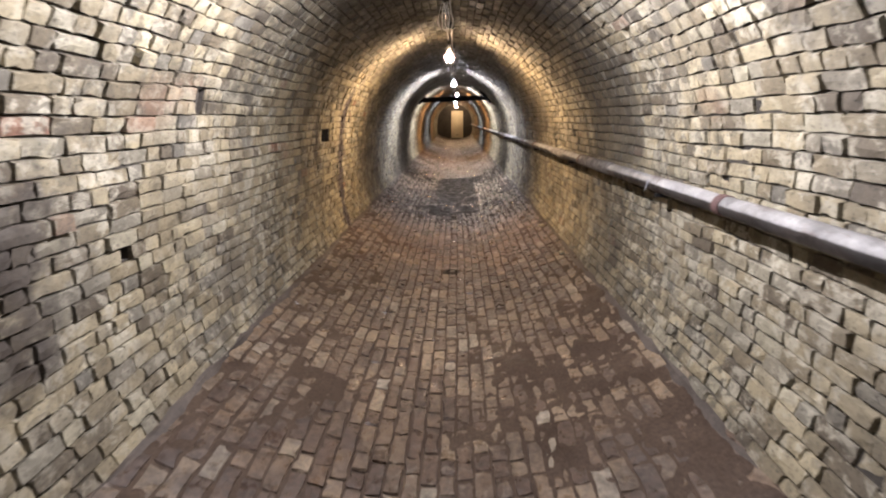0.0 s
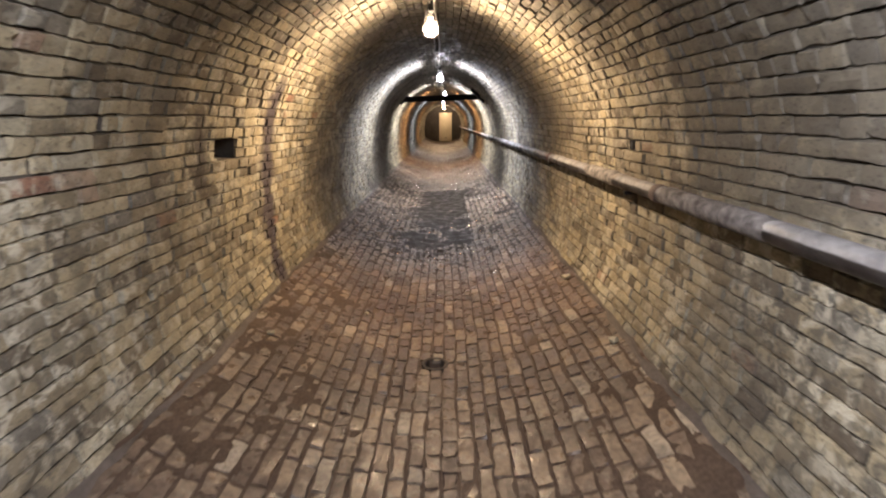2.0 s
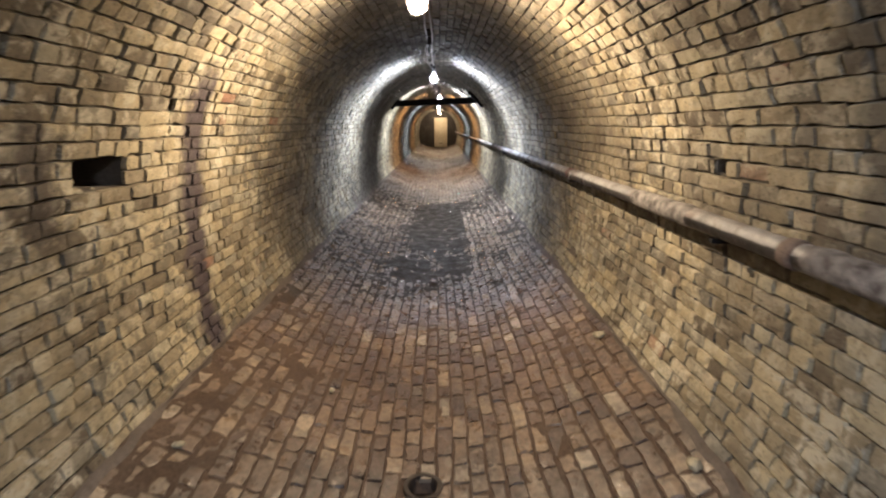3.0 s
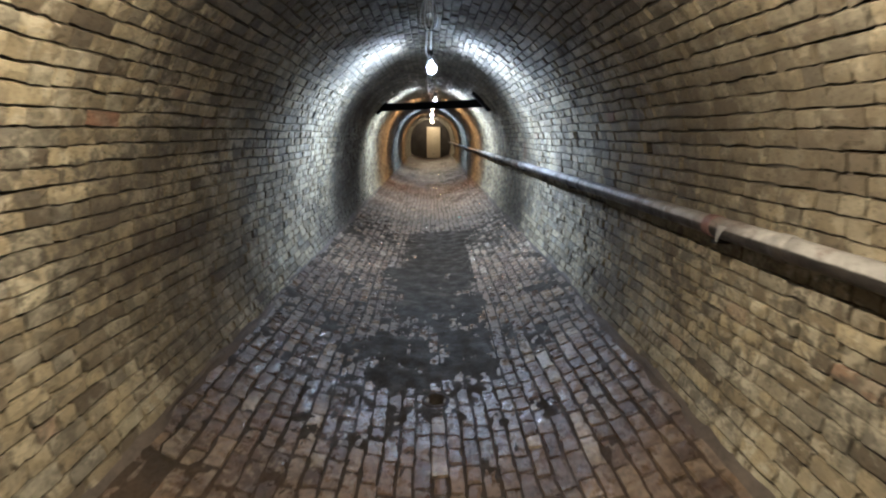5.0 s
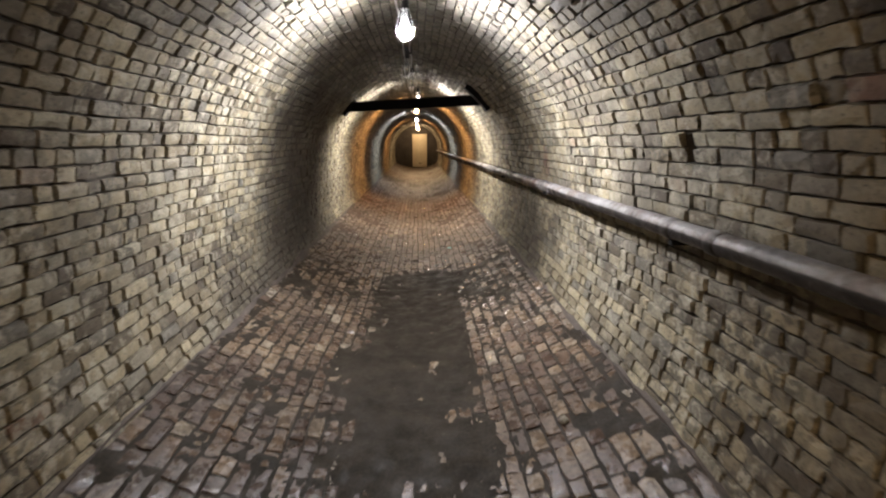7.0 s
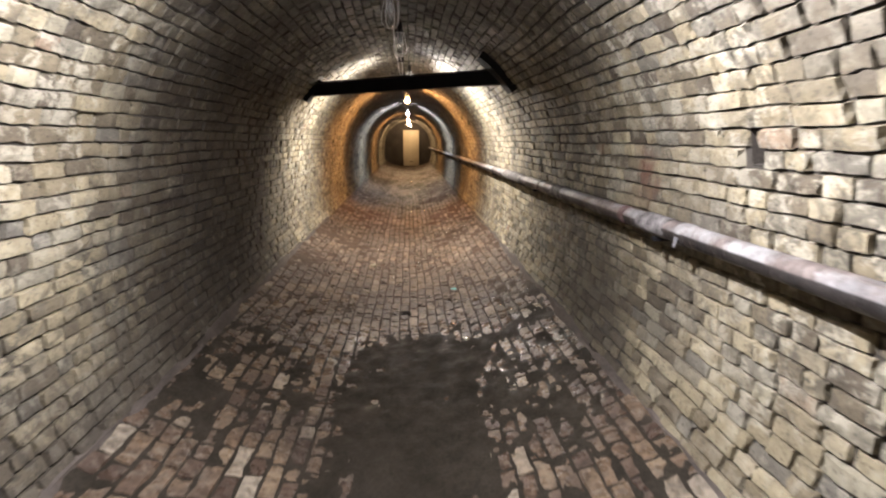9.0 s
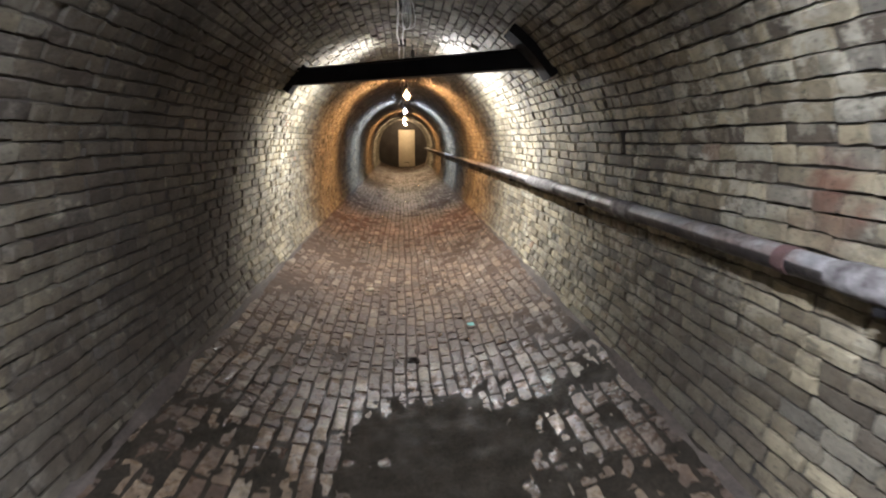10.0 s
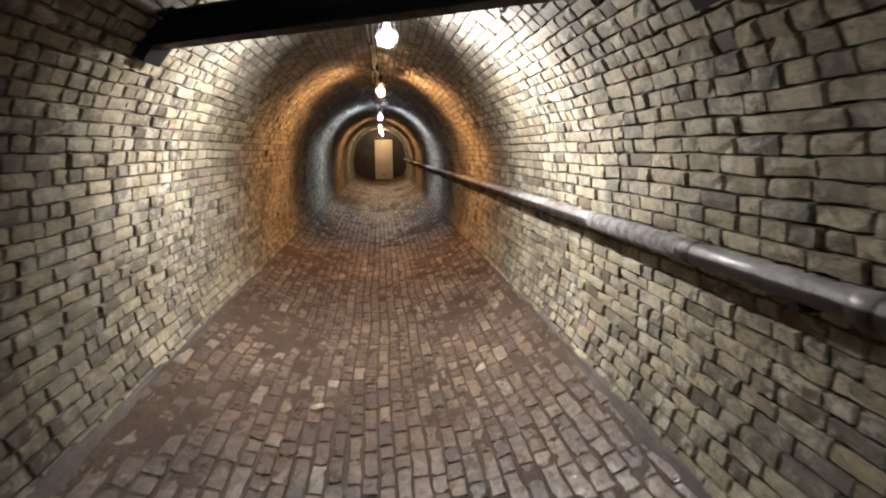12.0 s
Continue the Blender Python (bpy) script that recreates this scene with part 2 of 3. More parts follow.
def pipe_material():
    """Dark iron, pale on the faces that point up, with scabs of rust."""
    m, t, b = material("two_tone_iron", 0.5)
    where = place(t)
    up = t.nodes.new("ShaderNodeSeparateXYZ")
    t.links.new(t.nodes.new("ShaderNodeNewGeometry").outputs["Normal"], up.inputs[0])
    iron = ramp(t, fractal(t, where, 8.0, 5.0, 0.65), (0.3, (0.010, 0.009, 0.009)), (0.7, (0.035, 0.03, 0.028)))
    top_tone = ramp(t, fractal(t, where, 5.0, 6.0, 0.7), (0.32, (0.10, 0.096, 0.097)), (0.55, (0.27, 0.265, 0.265)), (0.75, (0.46, 0.45, 0.445)))
    scab = ramp(t, fractal(t, where, 2.3, 6.0, 0.7, 0.5), (0.49, grey(0)), (0.58, grey(0.9)))
    top_tone = mix(t, scab, top_tone, ramp(t, fractal(t, where, 22.0, 5.0, 0.7), (0.35, (0.045, 0.03, 0.025)), (0.65, (0.19, 0.155, 0.14))))
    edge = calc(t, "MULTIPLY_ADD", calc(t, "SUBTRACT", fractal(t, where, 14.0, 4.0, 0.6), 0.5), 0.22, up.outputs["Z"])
    top_mask = ramp(t, edge, (0.10, grey(0)), (0.24, grey(1)))
    t.links.new(mix(t, top_mask, iron, top_tone), b.inputs["Base Color"])
    t.links.new(ramp(t, fractal(t, where, 6.0, 4.0), (0.35, grey(0.3)), (0.65, grey(0.65))), b.inputs["Roughness"])
    bump(t, b, (fractal(t, where, 20.0, 5.0, 0.65), 0.6, 0.006), (scab, 0.5, 0.006))
    return m


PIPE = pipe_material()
RUST = plain("rusted_iron", (0.05, 0.033, 0.027), (0.20, 0.155, 0.135), 9.0, (0.7, 0.95), 0.2, 0.006)
SCAB = plain("rust_and_lime", (0.022, 0.016, 0.014), (0.30, 0.285, 0.28), 20.0, (0.75, 0.95), 0.0, 0.008)
PEEL = plain("peeling_paint", (0.22, 0.22, 0.24), (0.45, 0.45, 0.47), 9.0, (0.5, 0.7), relief=0.002)
RED = plain("faded_red_paint", (0.05, 0.028, 0.026), (0.15, 0.085, 0.08), 14.0, (0.5, 0.8))
STEEL = plain("blackened_steel", (0.005, 0.005, 0.006), (0.014, 0.013, 0.014), 5.0, (0.6, 0.85), 0.0, 0.003, 0.2)
CABLE = plain("pale_cord", (0.22, 0.22, 0.22), (0.42, 0.42, 0.41), 8.0, (0.45, 0.6))
HOLDER = plain("black_holder", (0.012, 0.012, 0.012), (0.03, 0.03, 0.03), 20.0, (0.35, 0.5))
LAMP_METAL = plain("lamp_metal", (0.55, 0.55, 0.55), (0.7, 0.7, 0.7), 12.0, (0.35, 0.5))
DOOR = plain("cream_door_paint", (0.52, 0.44, 0.30), (0.66, 0.58, 0.42), 1.5, (0.45, 0.6), relief=0.002)
BOARD = plain("dark_boards", (0.022, 0.018, 0.015), (0.06, 0.05, 0.042), 3.0, (0.6, 0.85), relief=0.004)


def glow(name, colour, strength):
    m, t, b = material(name, 0.3)
    b.inputs["Base Color"].default_value = (0.9, 0.9, 0.9, 1)
    b.inputs["Emission Color"].default_value = (*colour, 1)
    b.inputs["Emission Strength"].default_value = strength
    return m


# ---- mesh helpers ----
def link_mesh(name, verts, faces, mat, parent=None, label="", smooth=False, kind=""):
    me = bpy.data.meshes.new(name)
    me.from_pydata(verts, [], faces)
    me.materials.append(mat)
    if smooth:
        me.polygons.foreach_set("use_smooth", [True] * len(me.polygons))
    me.update()
    ob = new(name, me)
    if parent:
        ob.parent = parent
    return tagged(ob, label=label, kind=kind)


def part(name, bm, mat, parent, label="", smooth=True):
    me = bpy.data.meshes.new(name)
    bmesh.ops.recalc_face_normals(bm, faces=bm.faces)
    bm.to_mesh(me)
    bm.free()
    me.materials.append(mat)
    if smooth:
        for p in me.polygons:
            p.use_smooth = True
        me.set_sharp_from_angle(angle=radians(40))
    ob = new(name, me)
    ob.parent = parent
    return tagged(ob, label=label)


def box(bm, x0, x1, y0, y1, z0, z1, bevel=0.0):
    made = bmesh.ops.create_cube(bm, size=1.0, matrix=Matrix.LocRotScale(((x0 + x1) / 2, (y0 + y1) / 2, (z0 + z1) / 2), None, (x1 - x0, y1 - y0, z1 - z0)))
    if bevel:
        edges = list({e for v in made["verts"] for e in v.link_edges})
        bmesh.ops.bevel(bm, geom=edges, offset=bevel, segments=2, affect="EDGES", profile=0.7)
    return bm


def lathe(bm, rings, m, n=20):
    """A turned body: rings of (radius, height) about the local z axis."""
    loops = []
    for r, h in rings:
        loops.append([bm.verts.new(m @ Vector((r * math.cos(2 * math.pi * k / n), r * math.sin(2 * math.pi * k / n), h))) for k in range(n)])
    for a, b in zip(loops, loops[1:]):
        for k in range(n):
            bm.faces.new((a[k], a[(k + 1) % n], b[(k + 1) % n], b[k]))
    bm.faces.new(loops[0]), bm.faces.new(loops[-1])
    return bm


def tube(name, points, radius, mat, parent=None, label=""):
    cu = bpy.data.curves.new(name, "CURVE")
    cu.dimensions, cu.bevel_depth, cu.bevel_resolution = "3D", radius, 3
    sp = cu.splines.new("BEZIER")
    sp.bezier_points.add(len(points) - 1)
    for bp, p in zip(sp.bezier_points, points):
        bp.co, bp.handle_left_type, bp.handle_right_type = p, "AUTO", "AUTO"
    dg = bpy.context.evaluated_depsgraph_get()
    tmp = bpy.data.objects.new(name, cu)
    scene.collection.objects.link(tmp)
    dg.update()
    me = bpy.data.meshes.new_from_object(tmp.evaluated_get(dg))
    bpy.data.objects.remove(tmp)
    bpy.data.curves.remove(cu)
    me.name = name
    me.materials.clear()
    me.materials.append(mat)
    ob = new(name, me)
    ob.parent = parent
    return tagged(ob, label=label)


# a worn brick: a pillow of 6 x 5 points, its rim sunk into the joint
GU, GV = np.array([0, 0.0, 0.3, 0.7, 1.0, 1]), np.array([0, 0.0, 0.5, 1.0, 1])


def pillow(n, length, height, depth, round_, seed, rough=0.0034):
    """n bricks about their own centres: (n, 30, 3) along, up, out."""
    r = np.random.default_rng(seed)
    L, H = np.asarray(length).reshape(n, 1, 1), np.asarray(height).reshape(n, 1, 1)
    ins = round_ * r.uniform(0.7, 1.6, (n, 1, 1))
    u = np.broadcast_to(GU[None, :, None], (n, 6, 5)) * (L - 2 * ins) - L / 2 + ins
    v = np.broadcast_to(GV[None, None, :], (n, 6, 5)) * (H - 2 * ins) - H / 2 + ins
    u, v = u.copy(), v.copy()
    u[:, 0, :], u[:, 5, :] = -L[:, 0] / 2, L[:, 0] / 2
    v[:, :, 0], v[:, :, 4] = -H[:, 0] / 2, H[:, 0] / 2
    w = np.zeros((n, 6, 5))
    w[:, 0, :] = w[:, 5, :] = w[:, :, 0] = w[:, :, 4] = -depth
    w[:, 2:4, 2] += round_ * 0.25
    shoulder = np.zeros((6, 5), bool)
    shoulder[1:5, 1:4] = True
    inner = shoulder.copy()
    inner[2:4, 2] = False
    w += np.where(inner, r.uniform(-1, 0.3, (n, 6, 5)) * round_ * 0.6, 0)
    chip = r.random((n, 6, 5)) < 0.10
    w += np.where(inner & chip, -round_ * r.uniform(0.8, 2.0, (n, 6, 5)), 0)
    u += r.normal(0, rough, (n, 6, 5)) * np.where(shoulder, 1, 0.4)
    v += r.normal(0, rough * 0.8, (n, 6, 5)) * np.where(shoulder, 1, 0.4)
    # a slight tilt and a proud or sunk seat for each brick
    w += r.normal(0, 0.012, (n, 1, 1)) * u + r.normal(0, 0.03, (n, 1, 1)) * v + r.normal(0, 0.0045, (n, 1, 1))
    return np.stack([u, v, w], 3).reshape(n, 30, 3)


PILLOW_FACES = [(i * 5 + j, (i + 1) * 5 + j, (i + 1) * 5 + j + 1, i * 5 + j + 1) for i in range(5) for j in range(4)]


def brick_mesh(name, verts, mat, parent, label="", smooth=False):
    n = len(verts)
    f = (np.array(PILLOW_FACES)[None] + (np.arange(n) * 30)[:, None, None]).reshape(-1)
    me = bpy.data.meshes.new(name)
    me.vertices.add(n * 30)
    me.vertices.foreach_set("co", verts.reshape(-1).astype(np.float32))
    me.loops.add(len(f))
    me.loops.foreach_set("vertex_index", f.astype(np.int32))
    me.polygons.add(len(f) // 4)
    me.polygons.foreach_set("loop_start", np.arange(0, len(f), 4, dtype=np.int32))
    me.polygons.foreach_set("use_smooth", np.full(len(f) // 4, smooth))
    me.materials.append(mat)
    me.update(calc_edges=True)
    me.validate()
    ob = new(name, me)
    ob.parent = parent
    return tagged(ob, label=label, kind="stuff")


# ---- holes left by lost bricks: side, y0, y1, z0, z1, depth ----
HOLES = [
    (-1, 2.59, 2.66, 1.70, 1.775, 0.04), (-1, 1.98, 2.04, 1.06, 1.13, 0.08), (-1, 4.10, 4.15, 1.585, 1.65, 0.08),
    (-1, 5.15, 5.47, 1.385, 1.535, 0.24), (-1, 5.79, 5.85, 1.73, 1.78, 0.10), (-1, 11.42, 11.46, 1.11, 1.19, 0.10),
    (-1, 14.98, 15.04, 1.36, 1.43, 0.08), (-1, 16.98, 17.05, 1.08, 1.26, 0.12), (-1, 17.62, 17.70, 1.04, 1.2, 0.14), (-1, 21.1, 21.17, 1.0, 1.2, 0.14),
    (1, 5.31, 5.39, 1.50, 1.56, 0.12), (1, 8.36, 8.45, 1.56, 1.63, 0.12), (1, 9.81, 9.87, 1.55, 1.68, 0.12), (1, 11.55, 11.62, 1.57, 1.65, 0.10),
    (1, 13.82, 13.90, 1.56, 1.64, 0.12), (1, 19.72, 19.79, 1.52, 1.60, 0.12), (1, 22.6, 22.68, 1.50, 1.60, 0.12),
]


# ---- courses of brick ----
PITCH = 0.069


def courses(s0, s1, seed, headers=0.0):
    """Centres and sizes of all bricks between two arc lengths: s, y, length, height."""
    r = np.random.default_rng(seed)
    count = round((s1 - s0) / PITCH)
    pitch = (s1 - s0) / count
    S, Yc, L, H = [], [], [], []
    for i in range(count):
        y = Y0 + r.uniform(-0.2, 0)
        heads = (0.62 if r.random() < 0.4 else 0.3) + headers
        h = pitch - r.uniform(0.003, 0.006)
        while y < Y1:
            l = (0.098 if r.random() < heads else 0.184) * r.uniform(0.88, 1.1)
            raked = min(max((y - 7.5) / 3, 0), 1)
            g = r.uniform(0.002, 0.009) + 0.006 * raked
            S.append(s0 + (i + 0.5) * pitch), Yc.append(y + l / 2), L.append(l), H.append((h - 0.001 * raked) * r.uniform(0.955, 1.03))
            y += l + g
    return [np.array(v) for v in (S, Yc, L, H)]


def open_holes(side, s, y, l, h):
    """Cuts the holes into the courses: the bricks that stay, and the recess (s0, s1, y0, y1, depth) of each hole."""
    boxes = []
    for sd, y0, y1, z0, z1, deep in HOLES:
        if sd != side:
            continue
        a, b = sorted((s_at(side, z0), s_at(side, z1)))
        rows = np.unique(s[(s > a) & (s < b)])
        if len(rows) == 0:
            rows = np.array([s[np.argmin(np.abs(s - (a + b) / 2))]])
        cut = np.isin(s, rows) & (y + l / 2 > y0) & (y - l / 2 < y1)
        boxes.append((rows.min() - PITCH * 0.42, rows.max() + PITCH * 0.42, y0, y1, deep))
        bits = []
        for k in np.flatnonzero(cut):
            for e0, e1 in ((y[k] - l[k] / 2, y0 - 0.003), (y1 + 0.003, y[k] + l[k] / 2)):
                if e1 - e0 > 0.03:
                    bits.append((s[k], (e0 + e1) / 2, e1 - e0, h[k]))
        s, y, l, h = s[~cut], y[~cut], l[~cut], h[~cut]
        if bits:
            bits = np.array(bits)
            s, y, l, h = (np.concatenate([v, bits[:, i]]) for i, v in enumerate((s, y, l, h)))
    return s, y, l, h, boxes


# ---- the shell behind the bricks ----
def shell(name, s0, s1, holes, label):
    """Mortar bed behind the bricks of one part of the section, 0.35 m thick, with the holes as real recesses."""
    ss, ys = set(np.linspace(s0, s1, 26)), set(np.linspace(Y0, Y1, 160))
    boxes = []
    for a, b, y0, y1, deep in holes:
        boxes.append((a, b, y0, y1, deep))
        ss |= {a, b}
        ys |= {y0, y1}
    ss, ys = np.array(sorted(ss)), np.array(sorted(ys))
    verts, faces = [], []

    def point(s, y, d):
        x, z, nx, nz = section(s)
        verts.append((float(x - nx * d), float(y), float(z - nz * d)))
        return len(verts) - 1

    front = [[point(s, y, 0.022 + 0.003 * float(value_noise(s, y, 0.9, 41))) for y in ys] for s in ss]
    back = [[point(s, y, 0.36) for y in ys] for s in ss]
    for i in range(len(ss) - 1):
        for j in range(len(ys) - 1):
            ms, my = (ss[i] + ss[i + 1]) / 2, (ys[j] + ys[j + 1]) / 2
            if not any(a < ms < b and c < my < d for a, b, c, d, _ in boxes):
                faces.append((front[i][j], front[i][j + 1], front[i + 1][j + 1], front[i + 1][j]))
            faces.append((back[i][j], back[i + 1][j], back[i + 1][j + 1], back[i][j + 1]))
    n, k = len(ss) - 1, len(ys) - 1
    for i in range(n):
        for j in (0, k):
            faces.append((front[i][j], front[i + 1][j], back[i + 1][j], back[i][j]))
    for j in range(k):
        for i in (0, n):
            faces.append((front[i][j], back[i][j], back[i][j + 1], front[i][j + 1]))
    ob = link_mesh(name, verts, faces, MORTAR, label=label, kind="structure")
    for a, b, c, d, deep in boxes:
        q = []
        for e in (0.016, deep):
            for s, y in ((a, c), (a, d), (b, d), (b, c)):
                x, z, nx, nz = section(s)
                q.append((float(x - nx * e), y, float(z - nz * e)))
        link_mesh("recess", q, [(4, 5, 6, 7), (0, 1, 5, 4), (1, 2, 6, 5), (2, 3, 7, 6), (3, 0, 4, 7)], HOLLOW, ob, "dark hollow where a brick is missing")
    return ob


def on_vault(local, s, y):
    """Bricks of the shell: (along, up, out) about (s, y) become points in the place."""
    S, Yv = s[:, None] + local[:, :, 1], y[:, None] + local[:, :, 0]
    # the courses wander a little, and the face is uneven
    S = S + 0.009 * value_noise(S * 0.5, Yv, 0.9, 3) + 0.004 * value_noise(S, Yv, 0.22, 4)
    S = np.clip(S, 0, S_END)
    D = local[:, :, 2] + 0.008 * value_noise(S, Yv, 0.55, 5)
    x, z, nx, nz = section(S)
    return np.stack([x + nx * D, Yv, z + nz * D], 2)


def lay(name, s0, s1, side, seed, label, stretch=None):
    """One piece of the setting: its shell, its bricks joined, and the single bricks near one stretch of the walk."""
    s, y, l, h = courses(s0, s1, seed, 0.35 if side == 0 else 0.0)
    s, y, l, h, boxes = open_holes(side, s, y, l, h)
    stay = y < Y1 - 0.05
    parent = shell(name, s0, s1, boxes, label)
    s, y, l, h = s[stay], y[stay], l[stay], h[stay]
    pts = on_vault(pillow(len(s), l, h, 0.03, 0.0035, seed + 50), s, y)
    single = np.zeros(len(s), bool)
    if stretch:
        single[np.argsort(np.abs(y - stretch))[:300]] = True
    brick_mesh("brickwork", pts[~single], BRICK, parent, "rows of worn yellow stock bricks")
    return parent, pts[single]


def pieces(name, pts, mat, parent, smooth=False):
    """Single bricks that can be told apart, each about its own middle."""
    for p in pts:
        c = p.mean(0)
        me = bpy.data.meshes.new(name)
        me.from_pydata((p - c).tolist(), [], PILLOW_FACES)
        me.polygons.foreach_set("use_smooth", [smooth] * len(PILLOW_FACES))
        me.materials.append(mat)
        ob = new(name, me)
        ob.location = c
        ob.parent = parent


wall_left, left_single = lay("wall_left", 0.0, S_LEFT, -1, 11, "weathered yellow stock brick tunnel wall with stains", 4.6)
wall_right, right_single = lay("wall_right", S_RIGHT, S_END, 1, 12, "weathered yellow stock brick tunnel wall behind a pipe", 14.9)
ceiling, _ = lay("ceiling", S_LEFT, S_RIGHT, 0, 13, "sooty barrel vault of yellow stock brick")

# ---- floor ----
FX0, FX1 = -1.42, 1.30
xs = np.linspace(FX0 - 0.3, FX1 + 0.3, 40)
verts = [(x, y, float(floor_z(x)) - 0.17) for y in (Y0, Y1) for x in xs] + [(x, y, -0.4) for y in (Y0, Y1) for x in (xs[0], xs[-1])]
n = len(xs)
faces = [(i, i + 1, n + i + 1, n + i) for i in range(n - 1)]
faces += [(2 * n, 2 * n + 2, 2 * n + 3, 2 * n + 1), (0, n, 2 * n + 2, 2 * n), (n - 1, 2 * n + 1, 2 * n + 3, 2 * n - 1)]
faces += [tuple(range(n)) + (2 * n + 1, 2 * n), tuple(range(2 * n - 1, n - 1, -1)) + (2 * n + 2, 2 * n + 3)]
floor = link_mesh("floor", verts, faces, MORTAR, label="dished brick tunnel floor, muddy and worn", kind="structure")

DRAINS = [(-0.03, 5.22, 0.085), (-0.02, 8.27, 0.08), (0.0, 14.39, 0.042)]


def pavers():
    r = np.random.default_rng(21)
    X, Yc, L, W = [], [], [], []
    count = round((FX1 - FX0) / 0.084)
    pitch = (FX1 - FX0) / count
    for i in range(count):
        y = Y0 + r.uniform(-0.25, 0)
        while y < Y1:
            l = (0.215 if r.random() < 0.58 else 0.118) * r.uniform(0.9, 1.08)
            X.append(FX0 + (i + 0.5) * pitch), Yc.append(y + l / 2), L.append(l), W.append(pitch - r.uniform(0.005, 0.014))
            y += l + r.uniform(0.006, 0.012)
    return [np.array(v) for v in (X, Yc, L, W)]


px, py, pl, pw = pavers()
keep = py < Y1 - 0.05
for dx, dy, dr in DRAINS:
    lo, hi = py - pl / 2, py + pl / 2
    over = (np.abs(px - dx) < dr) & (lo < dy + 0.6 * dr) & (hi > dy - 0.6 * dr)
    before = over & (py < dy)
    hi = np.where(before, dy - 0.6 * dr, hi)
    lo = np.where(over & ~before, dy + 0.6 * dr, lo)
    py, pl = (lo + hi) / 2, hi - lo
    keep &= pl > 0.035
px, py, pl, pw = px[keep], py[keep], pl[keep], pw[keep]
loc = pillow(len(px), pl, pw, 0.024, 0.0045, 77, 0.0052)
# feet have worn the upper faces nearly flat
loc[:, :, 2] = np.where(loc[:, :, 2] > -0.016, loc[:, :, 2] * 0.55, loc[:, :, 2])
PX, PY = px[:, None] + loc[:, :, 1], py[:, None] + loc[:, :, 0]
PX = PX + 0.014 * value_noise(PX, PY, 1.1, 8) + 0.005 * value_noise(PX, PY, 0.3, 18)
PZ = floor_z(PX) + loc[:, :, 2] * 0.9 + 0.006 * value_noise(PX, PY, 0.5, 9)
ppts = np.stack([PX, PY, PZ], 2)
near = np.abs(py - 4.6) + 2.0 * np.maximum(0, np.abs(px) - 0.6)
chosen = np.zeros(len(px), bool)
chosen[np.argsort(near)[:300]] = True
brick_mesh("paving", ppts[~chosen], PAVER, floor, "worn brown floor bricks laid lengthwise")

# mud lies over the joints, deepest along the sides and in the middle of some stretches
gx, gy = np.meshgrid(np.arange(FX0, FX1 + 0.01, 0.02), np.arange(Y0, Y1, 0.03))


def band(v, a, b, soft):
    return np.clip((v - a) / soft + 0.5, 0, 1) * np.clip((b - v) / soft + 0.5, 0, 1)


depth = -0.0052 + 0.005 * value_noise(gx, gy, 0.6, 31) + 0.005 * value_noise(gx, gy, 0.15, 32) + 0.0052 * value_noise(gx * 1.6, gy, 0.05, 33)
wander = 0.10 * value_noise(gx, gy, 0.5, 35) + 0.05 * value_noise(gx, gy, 0.14, 36)
strip = np.clip((gx + wander + 0.45) / 0.22 + 0.5, 0, 1) * np.clip((0.44 - gx - 0.25 * wander) / 0.05 + 0.5, 0, 1)
depth += 0.0095 * strip * band(gy + 2 * wander, 8.75, 13.6, 0.7) + 0.0055 * strip * band(gy + 2 * wander, 7.7, 8.9, 0.6)
depth += 0.002 * np.clip((np.abs(gx - CX) - 1.05) / 0.25, 0, 1)
depth += 0.004 * band(gy, 16.0, 40.0, 2.0)
depth += 0.0034 * band(gy, 11.3, 13.8, 1.0) * band(gx + wander, -1.5, 1.3, 0.3)
depth += 0.0026 * band(gx + wander, 0.06, 1.3, 0.2) * band(gy, -6.0, 4.4, 1.6) + 0.0015 * band(gx + wander, -1.4, -0.75, 0.2) * band(gy, -6.0, 7.0, 1.6)
depth -= 0.006 * band(gx, -0.65, 0.15, 0.3) * band(gy, -6.0, 4.2, 0.8) + 0.005 * band(gx, -0.65, 0.45, 0.3) * band(gy, 4.2, 7.7, 0.8)
depth -= 0.003 * band(gx, -0.65, 0.45, 0.3) * band(gy, 13.9, 40.0, 0.8)
for dx, dy, dr in DRAINS:
    depth -= 0.12 * np.clip(2.2 - 2.0 * np.hypot((gx - dx), (gy - dy) * 1.5) / dr, 0, 1)
ny_, nx_ = gx.shape
gz = floor_z(gx) + depth + 0.006 * value_noise(gx, gy, 0.5, 9)
verts = np.stack([gx, gy, gz], 2).reshape(-1, 3).tolist()
faces = [(j * nx_ + i, j * nx_ + i + 1, (j + 1) * nx_ + i + 1, (j + 1) * nx_ + i) for j in range(ny_ - 1) for i in range(nx_ - 1)]
link_mesh("mud", verts, faces, MUD, floor, "thin damp brown mud over the floor bricks", True, "stuff")

